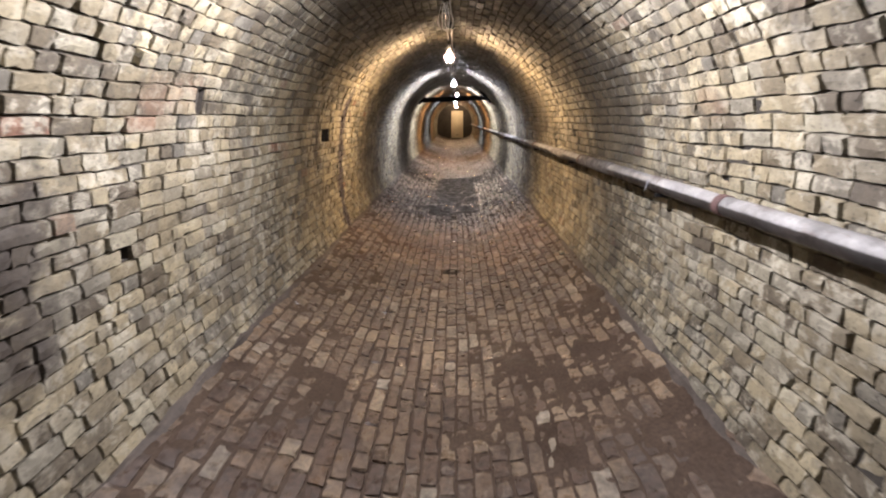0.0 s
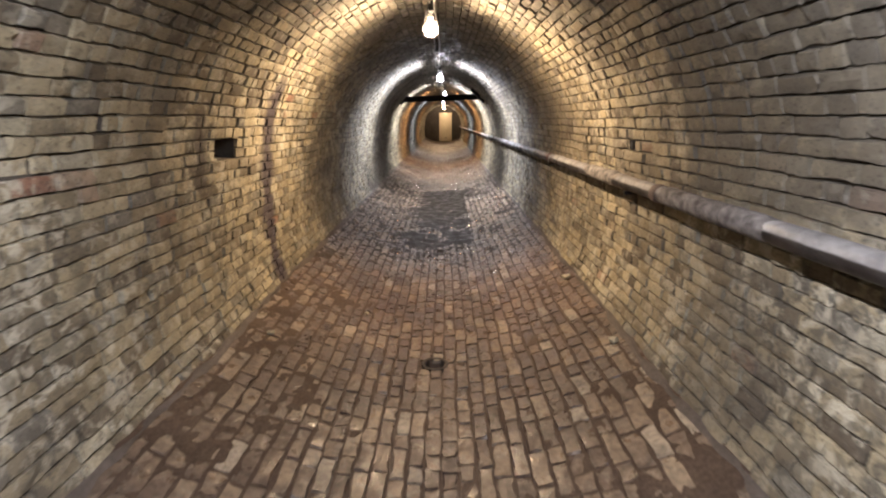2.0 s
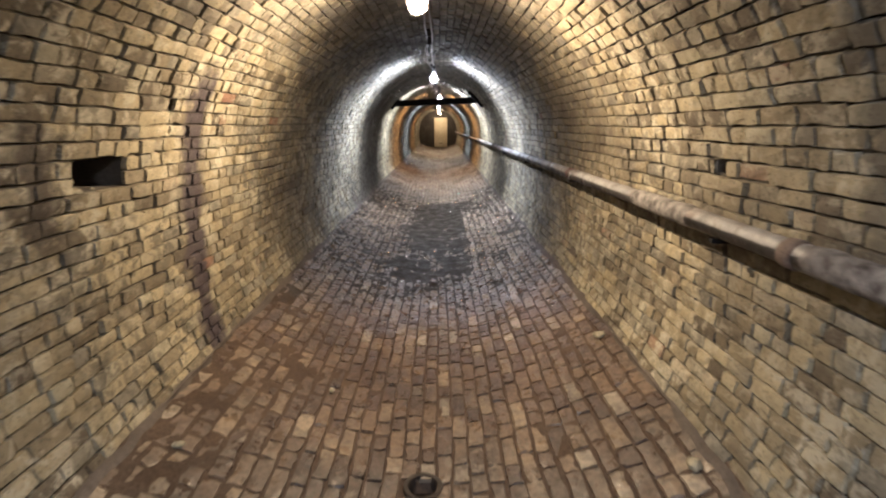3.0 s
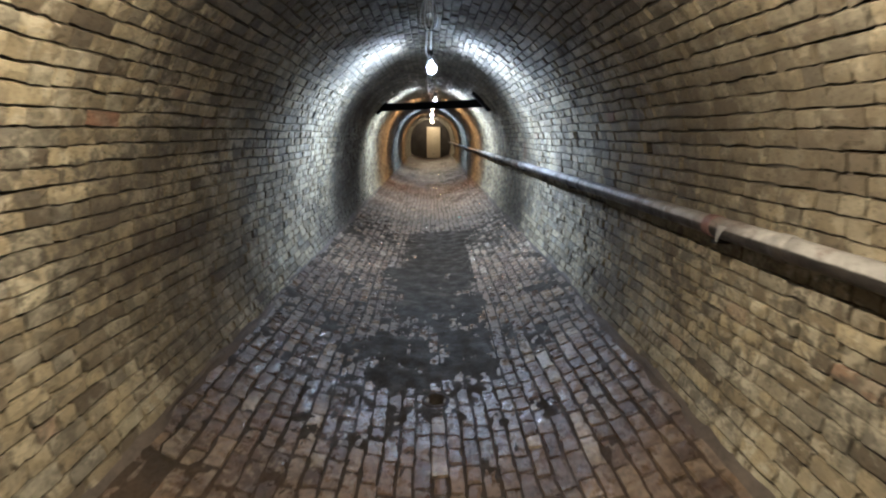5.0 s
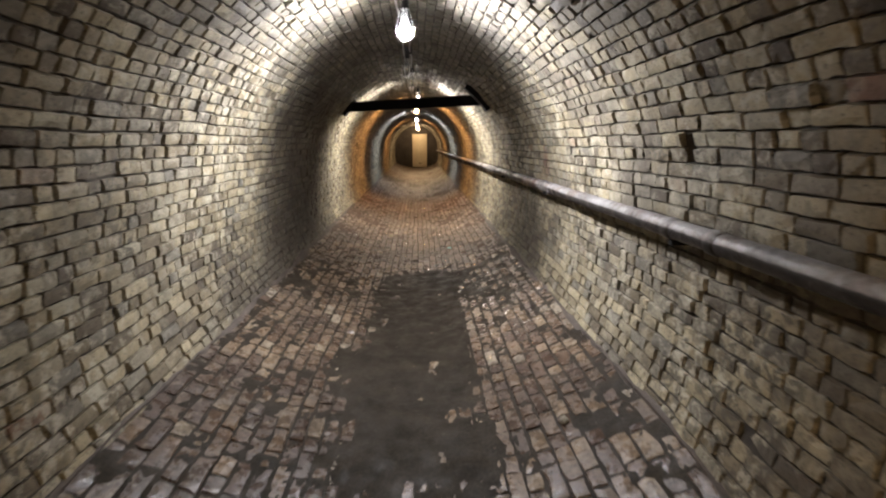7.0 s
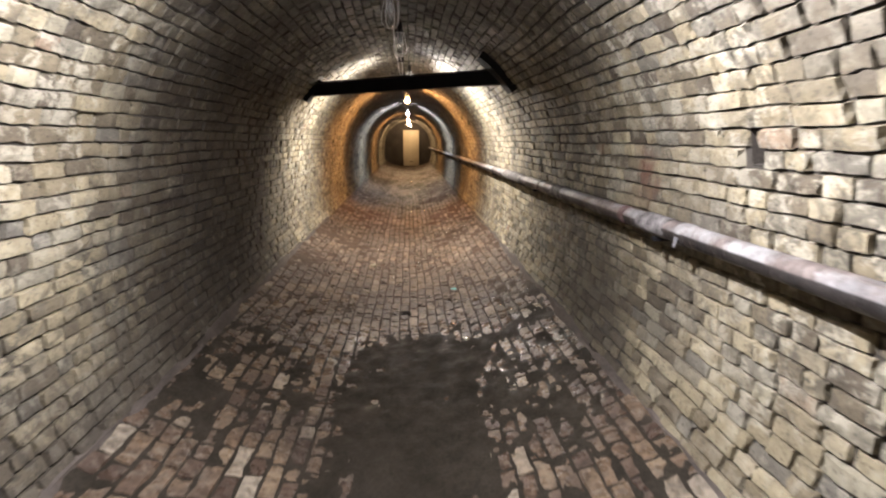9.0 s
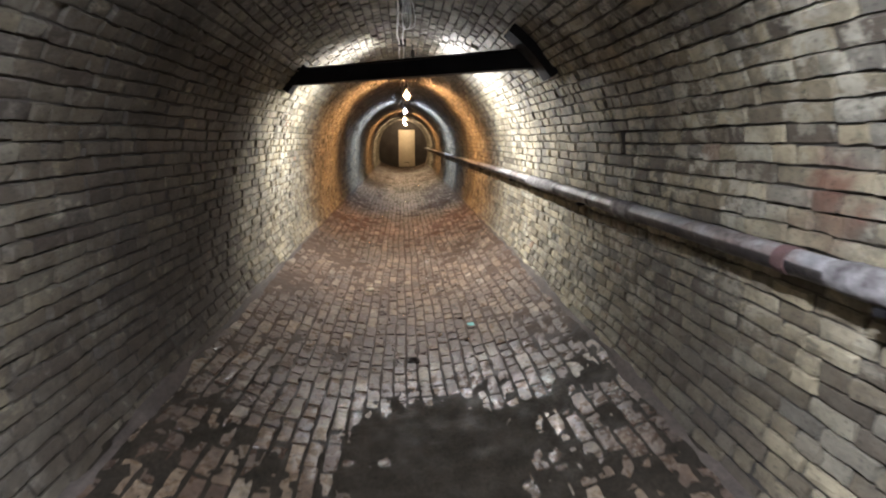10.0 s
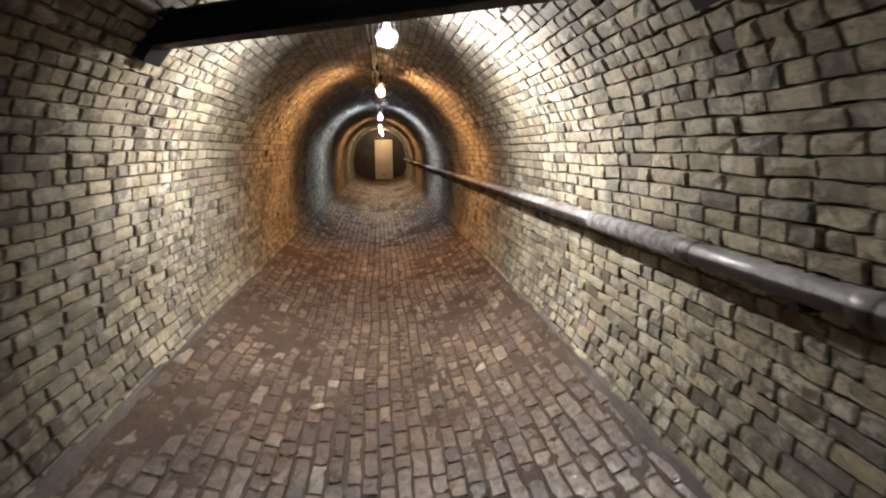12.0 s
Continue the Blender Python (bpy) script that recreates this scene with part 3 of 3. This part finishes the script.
# a crumbling lime fillet where the walls meet the floor
LIME = plain("lime_fillet", (0.035, 0.027, 0.022), (0.115, 0.095, 0.08), 3.4, (0.7, 0.9), relief=0.006)
for side, xf in ((-1, -1.318), (1, 1.198)):
    ys = np.arange(Y0, Y1 - 0.02, 0.05)
    wide = 0.004 + 0.016 * value_noise(ys, ys * 0, 0.7, 51) + 0.012 * value_noise(ys, ys * 0, 0.12, 52)
    tall = 0.006 + 0.016 * value_noise(ys, ys * 0, 0.9, 53) + 0.010 * value_noise(ys, ys * 0, 0.10, 54)
    verts, faces = [], []
    for y, w, h in zip(ys, wide, tall):
        zf = float(floor_z(xf))
        for dx, dz in ((w + 0.02, -0.012), (w, 0.006), (w * 0.45, 0.4 * h + 0.006), (0.0, h + 0.01), (-0.05, h + 0.012)):
            x = xf - side * dx
            verts.append((x, float(y), float(floor_z(x)) + 0.004 + dz if dx > 0.01 else zf + dz))
    for j in range(len(ys) - 1):
        for i in range(4):
            faces.append((j * 5 + i, j * 5 + i + 1, (j + 1) * 5 + i + 1, (j + 1) * 5 + i))
    link_mesh("fillet", verts, faces, LIME, floor, "crumbling pale lime fillet at the wall foot", True)

# ---- the ends ----
bm = bmesh.new()
box(bm, -1.8, 1.7, Y0 - 0.3, Y0 - 0.01, -0.4, 3.0)
back = part("wall_back", bm, MORTAR, None, "plain rendered wall closing the tunnel behind", False)
tagged(back, kind="structure")
bm = bmesh.new()
box(bm, -1.8, 1.7, Y1 + 0.01, Y1 + 0.3, -0.4, 3.0)
end = part("wall_end", bm, BOARD, None, "dark boarded partition closing the tunnel end", False)
tagged(end, kind="structure")
bm = bmesh.new()
x = -1.36
while x < 1.25:
    box(bm, x, x + 0.135, Y1 - 0.03, Y1 + 0.005, 0.1, 2.62, 0.004)
    x += 0.142
part("boards", bm, BOARD, end, "dark upright boards", False)

door = new("door_1")
door.location = (0.14, Y1 - 0.04, 0.06)
tagged(door, "closed cream painted door in a dark end partition", "door", kind="structure")
bm = bmesh.new()
box(bm, -0.46, 0.46, -0.05, 0.0, 0.0, 2.06, 0.004)
part("door_leaf", bm, DOOR, door)
bm = bmesh.new()
for a, b, c, d in ((-0.53, -0.465, 0, 2.13), (0.465, 0.53, 0, 2.13), (-0.53, 0.53, 2.065, 2.13)):
    box(bm, a, b, -0.06, 0.0, c, d, 0.004)
part("door_frame", bm, BOARD, door)
bm = bmesh.new()
box(bm, -0.10, 0.12, -0.06, -0.045, 0.22, 0.26, 0.003)
part("letter_slot", bm, STEEL, door)

# ---- pipe along the right wall ----
pipe = new("pipe")
tagged(pipe, "grey painted iron pipe with rusty couplings along the brick wall", "pipe")
PIPE_X, PIPE_R, FALL = 1.2, 0.045, 0.0045


def on_pipe(y):
    """The pipe's axis at one place along it; it falls a little along the way."""
    return pose(PIPE_X, y, 1.275 - FALL * (y - 4.0), -90 - math.degrees(FALL), 0, 0)


bm = bmesh.new()
lathe(bm, [(PIPE_R + 0.0012 * math.sin(k * 1.7), k * 0.25) for k in range(int((Y1 - 0.3 - Y0) / 0.25))], on_pipe(Y0 + 0.1), 24)
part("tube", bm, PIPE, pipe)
for yj in (-2.5, -0.1, 4.75, 7.1, 9.5, 9.84, 11.87, 14.2, 14.93, 16.6, 19.0, 21.4, 23.8, 26.2, 28.6, 31, 33.4, 35.8):
    bm = bmesh.new()
    lathe(bm, [(PIPE_R + 0.001, -0.035), (PIPE_R + 0.005, -0.03), (PIPE_R + 0.006, 0.0), (PIPE_R + 0.005, 0.03), (PIPE_R + 0.001, 0.035)], on_pipe(yj), 24)
    part("coupling", bm, RUST if round(yj * 10) % 3 == 0 else PIPE, pipe, "rusty pipe coupling" if round(yj * 10) % 3 == 0 else "painted pipe coupling")
for yj in (2.2, 7.55, 12.45):
    bm = bmesh.new()
    lathe(bm, [(PIPE_R - 0.002, -0.03), (PIPE_R + 0.0035, -0.026), (PIPE_R + 0.0035, 0.026), (PIPE_R - 0.002, 0.03)], on_pipe(yj), 24)
    part("painted_band", bm, RED, pipe, "faded red painted band")


def crusted(y0, y1, seed):
    """A stretch of the pipe under a lumpy scab of rust and lime."""
    rows, n = max(8, round((y1 - y0) / 0.03)), 20
    bm = bmesh.new()
    loops = []
    for i in range(rows + 1):
        ring = []
        for k in range(n):
            a = 2 * math.pi * k / n
            lump = 0.5 + 0.5 * noise.noise(Vector((math.cos(a) * 1.5 + seed, math.sin(a) * 1.5, i * 0.33)))
            lump += 0.35 * noise.noise(Vector((math.cos(a) * 4 + seed, math.sin(a) * 4, i * 0.9)))
            rise = min(1, i / 3, (rows - i) / 3)
            rr = PIPE_R - 0.003 + rise * (0.004 + 0.010 * lump * (0.45 + 0.55 * max(0, math.sin(-a))))
            ring.append(bm.verts.new(on_pipe(y0 + (y1 - y0) * i / rows) @ Vector((rr * math.cos(a), rr * math.sin(a), 0))))
        loops.append(ring)
    for p, q in zip(loops, loops[1:]):
        for k in range(n):
            bm.faces.new((p[k], p[(k + 1) % n], q[(k + 1) % n], q[k]))
    bm.faces.new(loops[0]), bm.faces.new(loops[-1])
    part("rust_scab", bm, SCAB, pipe, "lumpy scab of rust and lime")


for y0, y1, seed in ((3.75, 4.72, 1), (5.35, 6.1, 2), (11.95, 12.3, 3), (13.5, 13.85, 4), (14.95, 15.9, 5)):
    crusted(y0, y1, seed)


def flap(y, long_, drop, seed):
    """A curl of loose paint peeling from the pipe's side and hanging down."""
    bm = bmesh.new()
    rows = []
    for i in range(7):
        u = i / 6
        wide = long_ * (1 - 0.75 * u) * (1 + 0.2 * noise.noise(Vector((seed, u * 3, 0))))
        a = radians(150 + 60 * u)
        rr = PIPE_R + 0.002 + 0.012 * u * u
        row = [bm.verts.new(on_pipe(y + e * wide + 0.02 * u) @ Vector((rr * math.cos(a), -rr * math.sin(a) + drop * u * u, 0))) for e in (-0.5, 0.0, 0.5)]
        rows.append(row)
    for p, q in zip(rows, rows[1:]):
        for k in range(2):
            bm.faces.new((p[k], p[k + 1], q[k + 1], q[k]))
    bmesh.ops.solidify(bm, geom=bm.faces[:], thickness=0.0012)
    part("paint_flap", bm, PEEL, pipe, "curl of loose pale paint")


for y, long_, drop, seed in ((2.98, 0.05, 0.022, 1), (7.42, 0.06, 0.02, 2), (11.86, 0.06, 0.024, 3)):
    flap(y, long_, drop, seed)
for yj in np.arange(-4.0, 39, 2.3):
    bm = bmesh.new()
    under = on_pipe(yj).translation.z - PIPE_R
    box(bm, PIPE_X - 0.03, 1.36, yj - 0.015, yj + 0.015, under - 0.022, under - 0.002, 0.002)
    part("bracket", bm, STEEL, pipe, "black iron bracket")

# ---- beam across the vault ----
beam = new("steel_beam")
tagged(beam, "blackened steel beam spanning the vault with end brackets", "beam")
BL, BR = Vector((-1.03, 15.8, 2.16)), Vector((0.98, 14.68, 2.2))
way = BR - BL
turn = way.to_track_quat("X", "Z").to_matrix().to_4x4()
m = Matrix.Translation(BL) @ turn
bm = bmesh.new()
h, w, f = 0.07, 0.05, 0.012
out = [(-w, -h), (w, -h), (w, -h + f), (0.006, -h + f), (0.006, h - f), (w, h - f), (w, h), (-w, h), (-w, h - f), (-0.006, h - f), (-0.006, -h + f), (-w, -h + f)]
rings = [[bm.verts.new(m @ Vector((e, q, r_))) for q, r_ in out] for e in (-0.10, way.length + 0.10)]
for k in range(len(out)):
    bm.faces.new((rings[0][k], rings[0][(k + 1) % len(out)], rings[1][(k + 1) % len(out)], rings[1][k]))
bm.faces.new(rings[0]), bm.faces.new(rings[1])
part("girder", bm, STEEL, beam, "", False)


def saddle(side, y, z0, z1, wide, thick):
    """A curved bearing plate that follows the vault on one side."""
    bm = bmesh.new()
    sa, sb = s_at_vault(side, z0), s_at_vault(side, z1)
    loops = []
    for s in np.linspace(sa, sb, 12):
        x, z, nx, nz = section(s)
        loops.append([bm.verts.new((float(x + nx * d), y + e, float(z + nz * d))) for d, e in ((-0.01, -wide / 2), (thick, -wide / 2), (thick, wide / 2), (-0.01, wide / 2))])
    for a, b in zip(loops, loops[1:]):
        for k in range(4):
            bm.faces.new((a[k], a[(k + 1) % 4], b[(k + 1) % 4], b[k]))
    bm.faces.new(loops[0]), bm.faces.new(loops[-1])
    part("bearing_plate", bm, STEEL, beam, "curved black bearing plate", False)


def s_at_vault(side, z):
    half = len(PROF) // 2
    s = float(np.interp(z, PROF[:half, 1], ARC[:half]))
    return s if side < 0 else S_END - s


saddle(1, 14.6, 2.07, 2.38, 0.20, 0.055)
saddle(-1, 15.86, 2.05, 2.27, 0.18, 0.05)

# ---- drains sunk into the floor ----
IRON = plain("drain_iron", (0.012, 0.010, 0.009), (0.05, 0.038, 0.03), 18.0, (0.5, 0.8), 0.0, 0.004, 0.3)
for dx, dy, dr in DRAINS:
    drain = new("floor_drain")
    drain.location = (dx, dy, float(floor_z(dx)))
    tagged(drain, "small round iron drain sunk into the brick floor", "drain", "drains along the floor")
    bm = bmesh.new()
    lathe(bm, [(0.72 * dr, -0.09), (0.80 * dr, -0.09), (1.12 * dr, -0.02), (1.12 * dr, 0.001), (1.06 * dr, 0.005), (0.86 * dr, 0.004), (0.78 * dr, -0.006), (0.72 * dr, -0.09)], pose(0, 0, 0), 28)
    part("rim", bm, IRON, drain, "worn iron rim")
    bm = bmesh.new()
    lathe(bm, [(0.79 * dr, -0.085), (0.79 * dr, -0.075), (0.3 * dr, -0.08)], pose(0, 0, 0), 28)
    part("silted_bottom", bm, MUD, drain, "dark silt in the drain")

# ---- loose bits on the floor ----
for cx_, cy_, size, turn_ in ((1.13, 6.3, 0.05, 20), (0.82, 10.05, 0.035, 70), (0.20, 9.5, 0.02, 130), (-0.43, 16.05, 0.05, 40), (1.12, 5.0, 0.045, 65), (-1.15, 5.2, 0.03, 15), (-0.62, 5.98, 0.025, 100)):
    bm = bmesh.new()
    bmesh.ops.create_icosphere(bm, subdivisions=2, radius=1.0)
    for v in bm.verts:
        v.co *= 1 + 0.35 * noise.noise(v.co * 1.6 + Vector((cx_ * 9, cy_, 0)))
    bm.transform(pose(cx_, cy_, float(floor_z(cx_)) + size * 0.28, 0, 0, turn_) @ Matrix.Diagonal((size, size * 0.7, size * 0.42, 1)))
    chip = part("brick_chip", bm, BRICK, None, "", False)
    tagged(chip, "small broken chip of yellow brick on the floor", "rubble", "chips on the floor")

scrap = new("plastic_scrap")
scrap.location = (0.50, 14.92, float(floor_z(0.50)) + 0.004)
tagged(scrap, "small crumpled turquoise plastic scrap on the brick floor", "litter")
bm = bmesh.new()
bmesh.ops.create_grid(bm, x_segments=6, y_segments=6, size=0.026)
for v in bm.verts:
    v.co.z = 0.012 * abs(noise.noise(v.co * 40)) + 0.004
    v.co.x *= 1 + 0.3 * noise.noise(v.co * 25 + Vector((3, 0, 0)))
bmesh.ops.solidify(bm, geom=bm.faces[:], thickness=0.0015)
part("wrapper", bm, plain("turquoise_plastic", (0.10, 0.42, 0.42), (0.22, 0.60, 0.58), 30.0, (0.35, 0.5)), scrap)

for cx_, cy_, cz_, size in ((-1.435, 5.2, 1.405, 0.045), (-1.44, 5.33, 1.395, 0.03)):
    bm = bmesh.new()
    bmesh.ops.create_icosphere(bm, subdivisions=2, radius=1.0)
    for v in bm.verts:
        v.co *= 1 + 0.4 * noise.noise(v.co * 1.7 + Vector((cy_ * 7, 3, 0)))
    bm.transform(pose(cx_, cy_, cz_, 0, 0, 30) @ Matrix.Diagonal((size, size * 0.8, size * 0.6, 1)))
    chip = part("brick_chip", bm, BRICK, None, "", False)
    tagged(chip, "broken brick lump lying in a wall hole", "rubble")

# ---- lamps on their cable ----
CLEAR, ct, cb = material("clear_plastic", 0.15)
cb.inputs["Base Color"].default_value = (0.9, 0.92, 0.93, 1)
cb.inputs["Transmission Weight"].default_value, cb.inputs["IOR"].default_value = 0.85, 1.35


WIRES = []


def pendant(x, y, z, lit):
    """A festoon pendant: black holder, clear neck and a wire guard round the bulb."""
    lamp = new("hanging_lamp")
    lamp.location = (x, y, z)
    up = pose(0, 0, 0)
    bm = bmesh.new()
    lathe(bm, [(0.014, 0.215), (0.021, 0.205), (0.023, 0.20), (0.023, 0.155), (0.027, 0.150), (0.027, 0.138), (0.020, 0.132)], up, 20)
    part("holder", bm, HOLDER, lamp, "black rubber lamp holder")
    bm = bmesh.new()
    lathe(bm, [(0.020, 0.134), (0.019, 0.110), (0.024, 0.085), (0.036, 0.052), (0.044, 0.040), (0.042, 0.038), (0.033, 0.052), (0.021, 0.086), (0.016, 0.110), (0.017, 0.134)], up, 20)
    neck = part("neck", bm, CLEAR, lamp, "clear plastic bell of the lamp")
    neck.visible_shadow = False
    for k in range(6):
        a = 2 * math.pi * k / 6
        if len(WIRES) <= k:
            WIRES.append(tube("guard_wire", [(r_ * math.cos(a), r_ * math.sin(a), h_) for r_, h_ in ((0.026, 0.14), (0.046, 0.07), (0.056, 0.0), (0.040, -0.045), (0.004, -0.062))], 0.0016, LAMP_METAL, lamp).data)
        else:
            new("guard_wire", WIRES[k]).parent = lamp
    bm = bmesh.new()
    lathe(bm, [(0.005, 0.212), (0.005, max(0.255, CROWN - z - 0.045))], up, 10)
    part("flex", bm, HOLDER, lamp)
    return lamp


for x, y, z, colour, watts, shut, aside, fore, fore_aside in LAMPS:
    lamp = pendant(x, y, z, True)
    warm = colour in (WARM, AMBER)
    tagged(lamp, "lit warm bulb in a wire guard under a black holder" if warm else "lit white bulb in a wire guard under a black holder", "lamp", "lamps along the vault")
    bm = bmesh.new()
    lathe(bm, [(0.006, -0.046), (0.022, -0.041), (0.036, -0.024), (0.041, 0.0), (0.038, 0.018), (0.028, 0.036), (0.018, 0.056), (0.017, 0.08)], pose(0, 0, 0), 24)
    globe = part("bulb", bm, glow("bulb_glow", colour, 110.0), lamp, "glowing glass bulb")
    globe.visible_shadow = False
    # unseen plates added in the globe, only to narrow its light to a ring
    if shut:
        for way_, half, yaw_ in ((1, shut, aside), (-1, fore, fore_aside)):
            off = 0.026 / math.tan(radians(half))
            bm = bmesh.new()
            lathe(bm, [(0.023, way_ * off), (0.026, way_ * (off + 0.001)), (0.026, way_ * (off + 0.003)), (0.014, way_ * (off + 0.006))], pose(0, 0, 0, -86, 0, yaw_), 24)
            part("heat_sink", bm, LAMP_METAL, lamp, "added plate that blocks light along the tunnel")
        # one more added plate over the light dims the crown
        bm = bmesh.new()
        lathe(bm, [(0.035, 0.0145), (0.039, 0.0150), (0.039, 0.017), (0.012, 0.022)], pose(0, 0, 0), 24)
        part("heat_sink", bm, LAMP_METAL, lamp, "added plate that keeps lamp light off the crown")
    li = bpy.data.lights.new("bulb_light", "POINT")
    li.energy, li.color, li.shadow_soft_size = watts, colour, 0.016
    ob = new("bulb_light", li)
    ob.parent = lamp

for x, y in ((-0.08, 4.1), (-0.06, 8.9), (-0.07, 13.3), (-0.03, 14.4), (0.0, 21.4), (0.0, 27.2)):
    lamp = pendant(x, y, 2.37, False)
    tagged(lamp, "unlit clear bulb in a wire guard under a black holder", "lamp", "lamps along the vault")
    bm = bmesh.new()
    lathe(bm, [(0.005, -0.040), (0.018, -0.036), (0.027, -0.020), (0.030, 0.0), (0.027, 0.020), (0.016, 0.05), (0.014, 0.08)], pose(0, 0, 0), 20)
    part("bulb", bm, CLEAR, lamp, "unlit clear glass bulb")

cable = new("cable")
tagged(cable, "pair of pale supply cords hooked along the vault crown", "cable")
r = np.random.default_rng(5)
for side in (-0.028, 0.022):
    pts, yy = [], Y0 + 0.2
    while yy < Y1 - 0.4:
        pts.append((CX + side + 0.012 * r.normal(), yy, CROWN - 0.05 - abs(0.022 * r.normal())))
        yy += r.uniform(0.5, 0.9)
    tube("cord", pts, 0.0085, CABLE, cable)
for yy in np.arange(Y0 + 0.8, Y1 - 1, 1.55):
    bm = bmesh.new()
    box(bm, CX - 0.045, CX + 0.04, yy - 0.012, yy + 0.012, CROWN - 0.075, CROWN - 0.004, 0.004)
    part("hook", bm, HOLDER, cable, "black cable clip")

# ---- single bricks, last ----
pieces("brick", left_single, BRICK_ONE, wall_left)
pieces("brick", right_single, BRICK_ONE, wall_right)
pieces("paver", ppts[chosen], PAVER_ONE, floor)
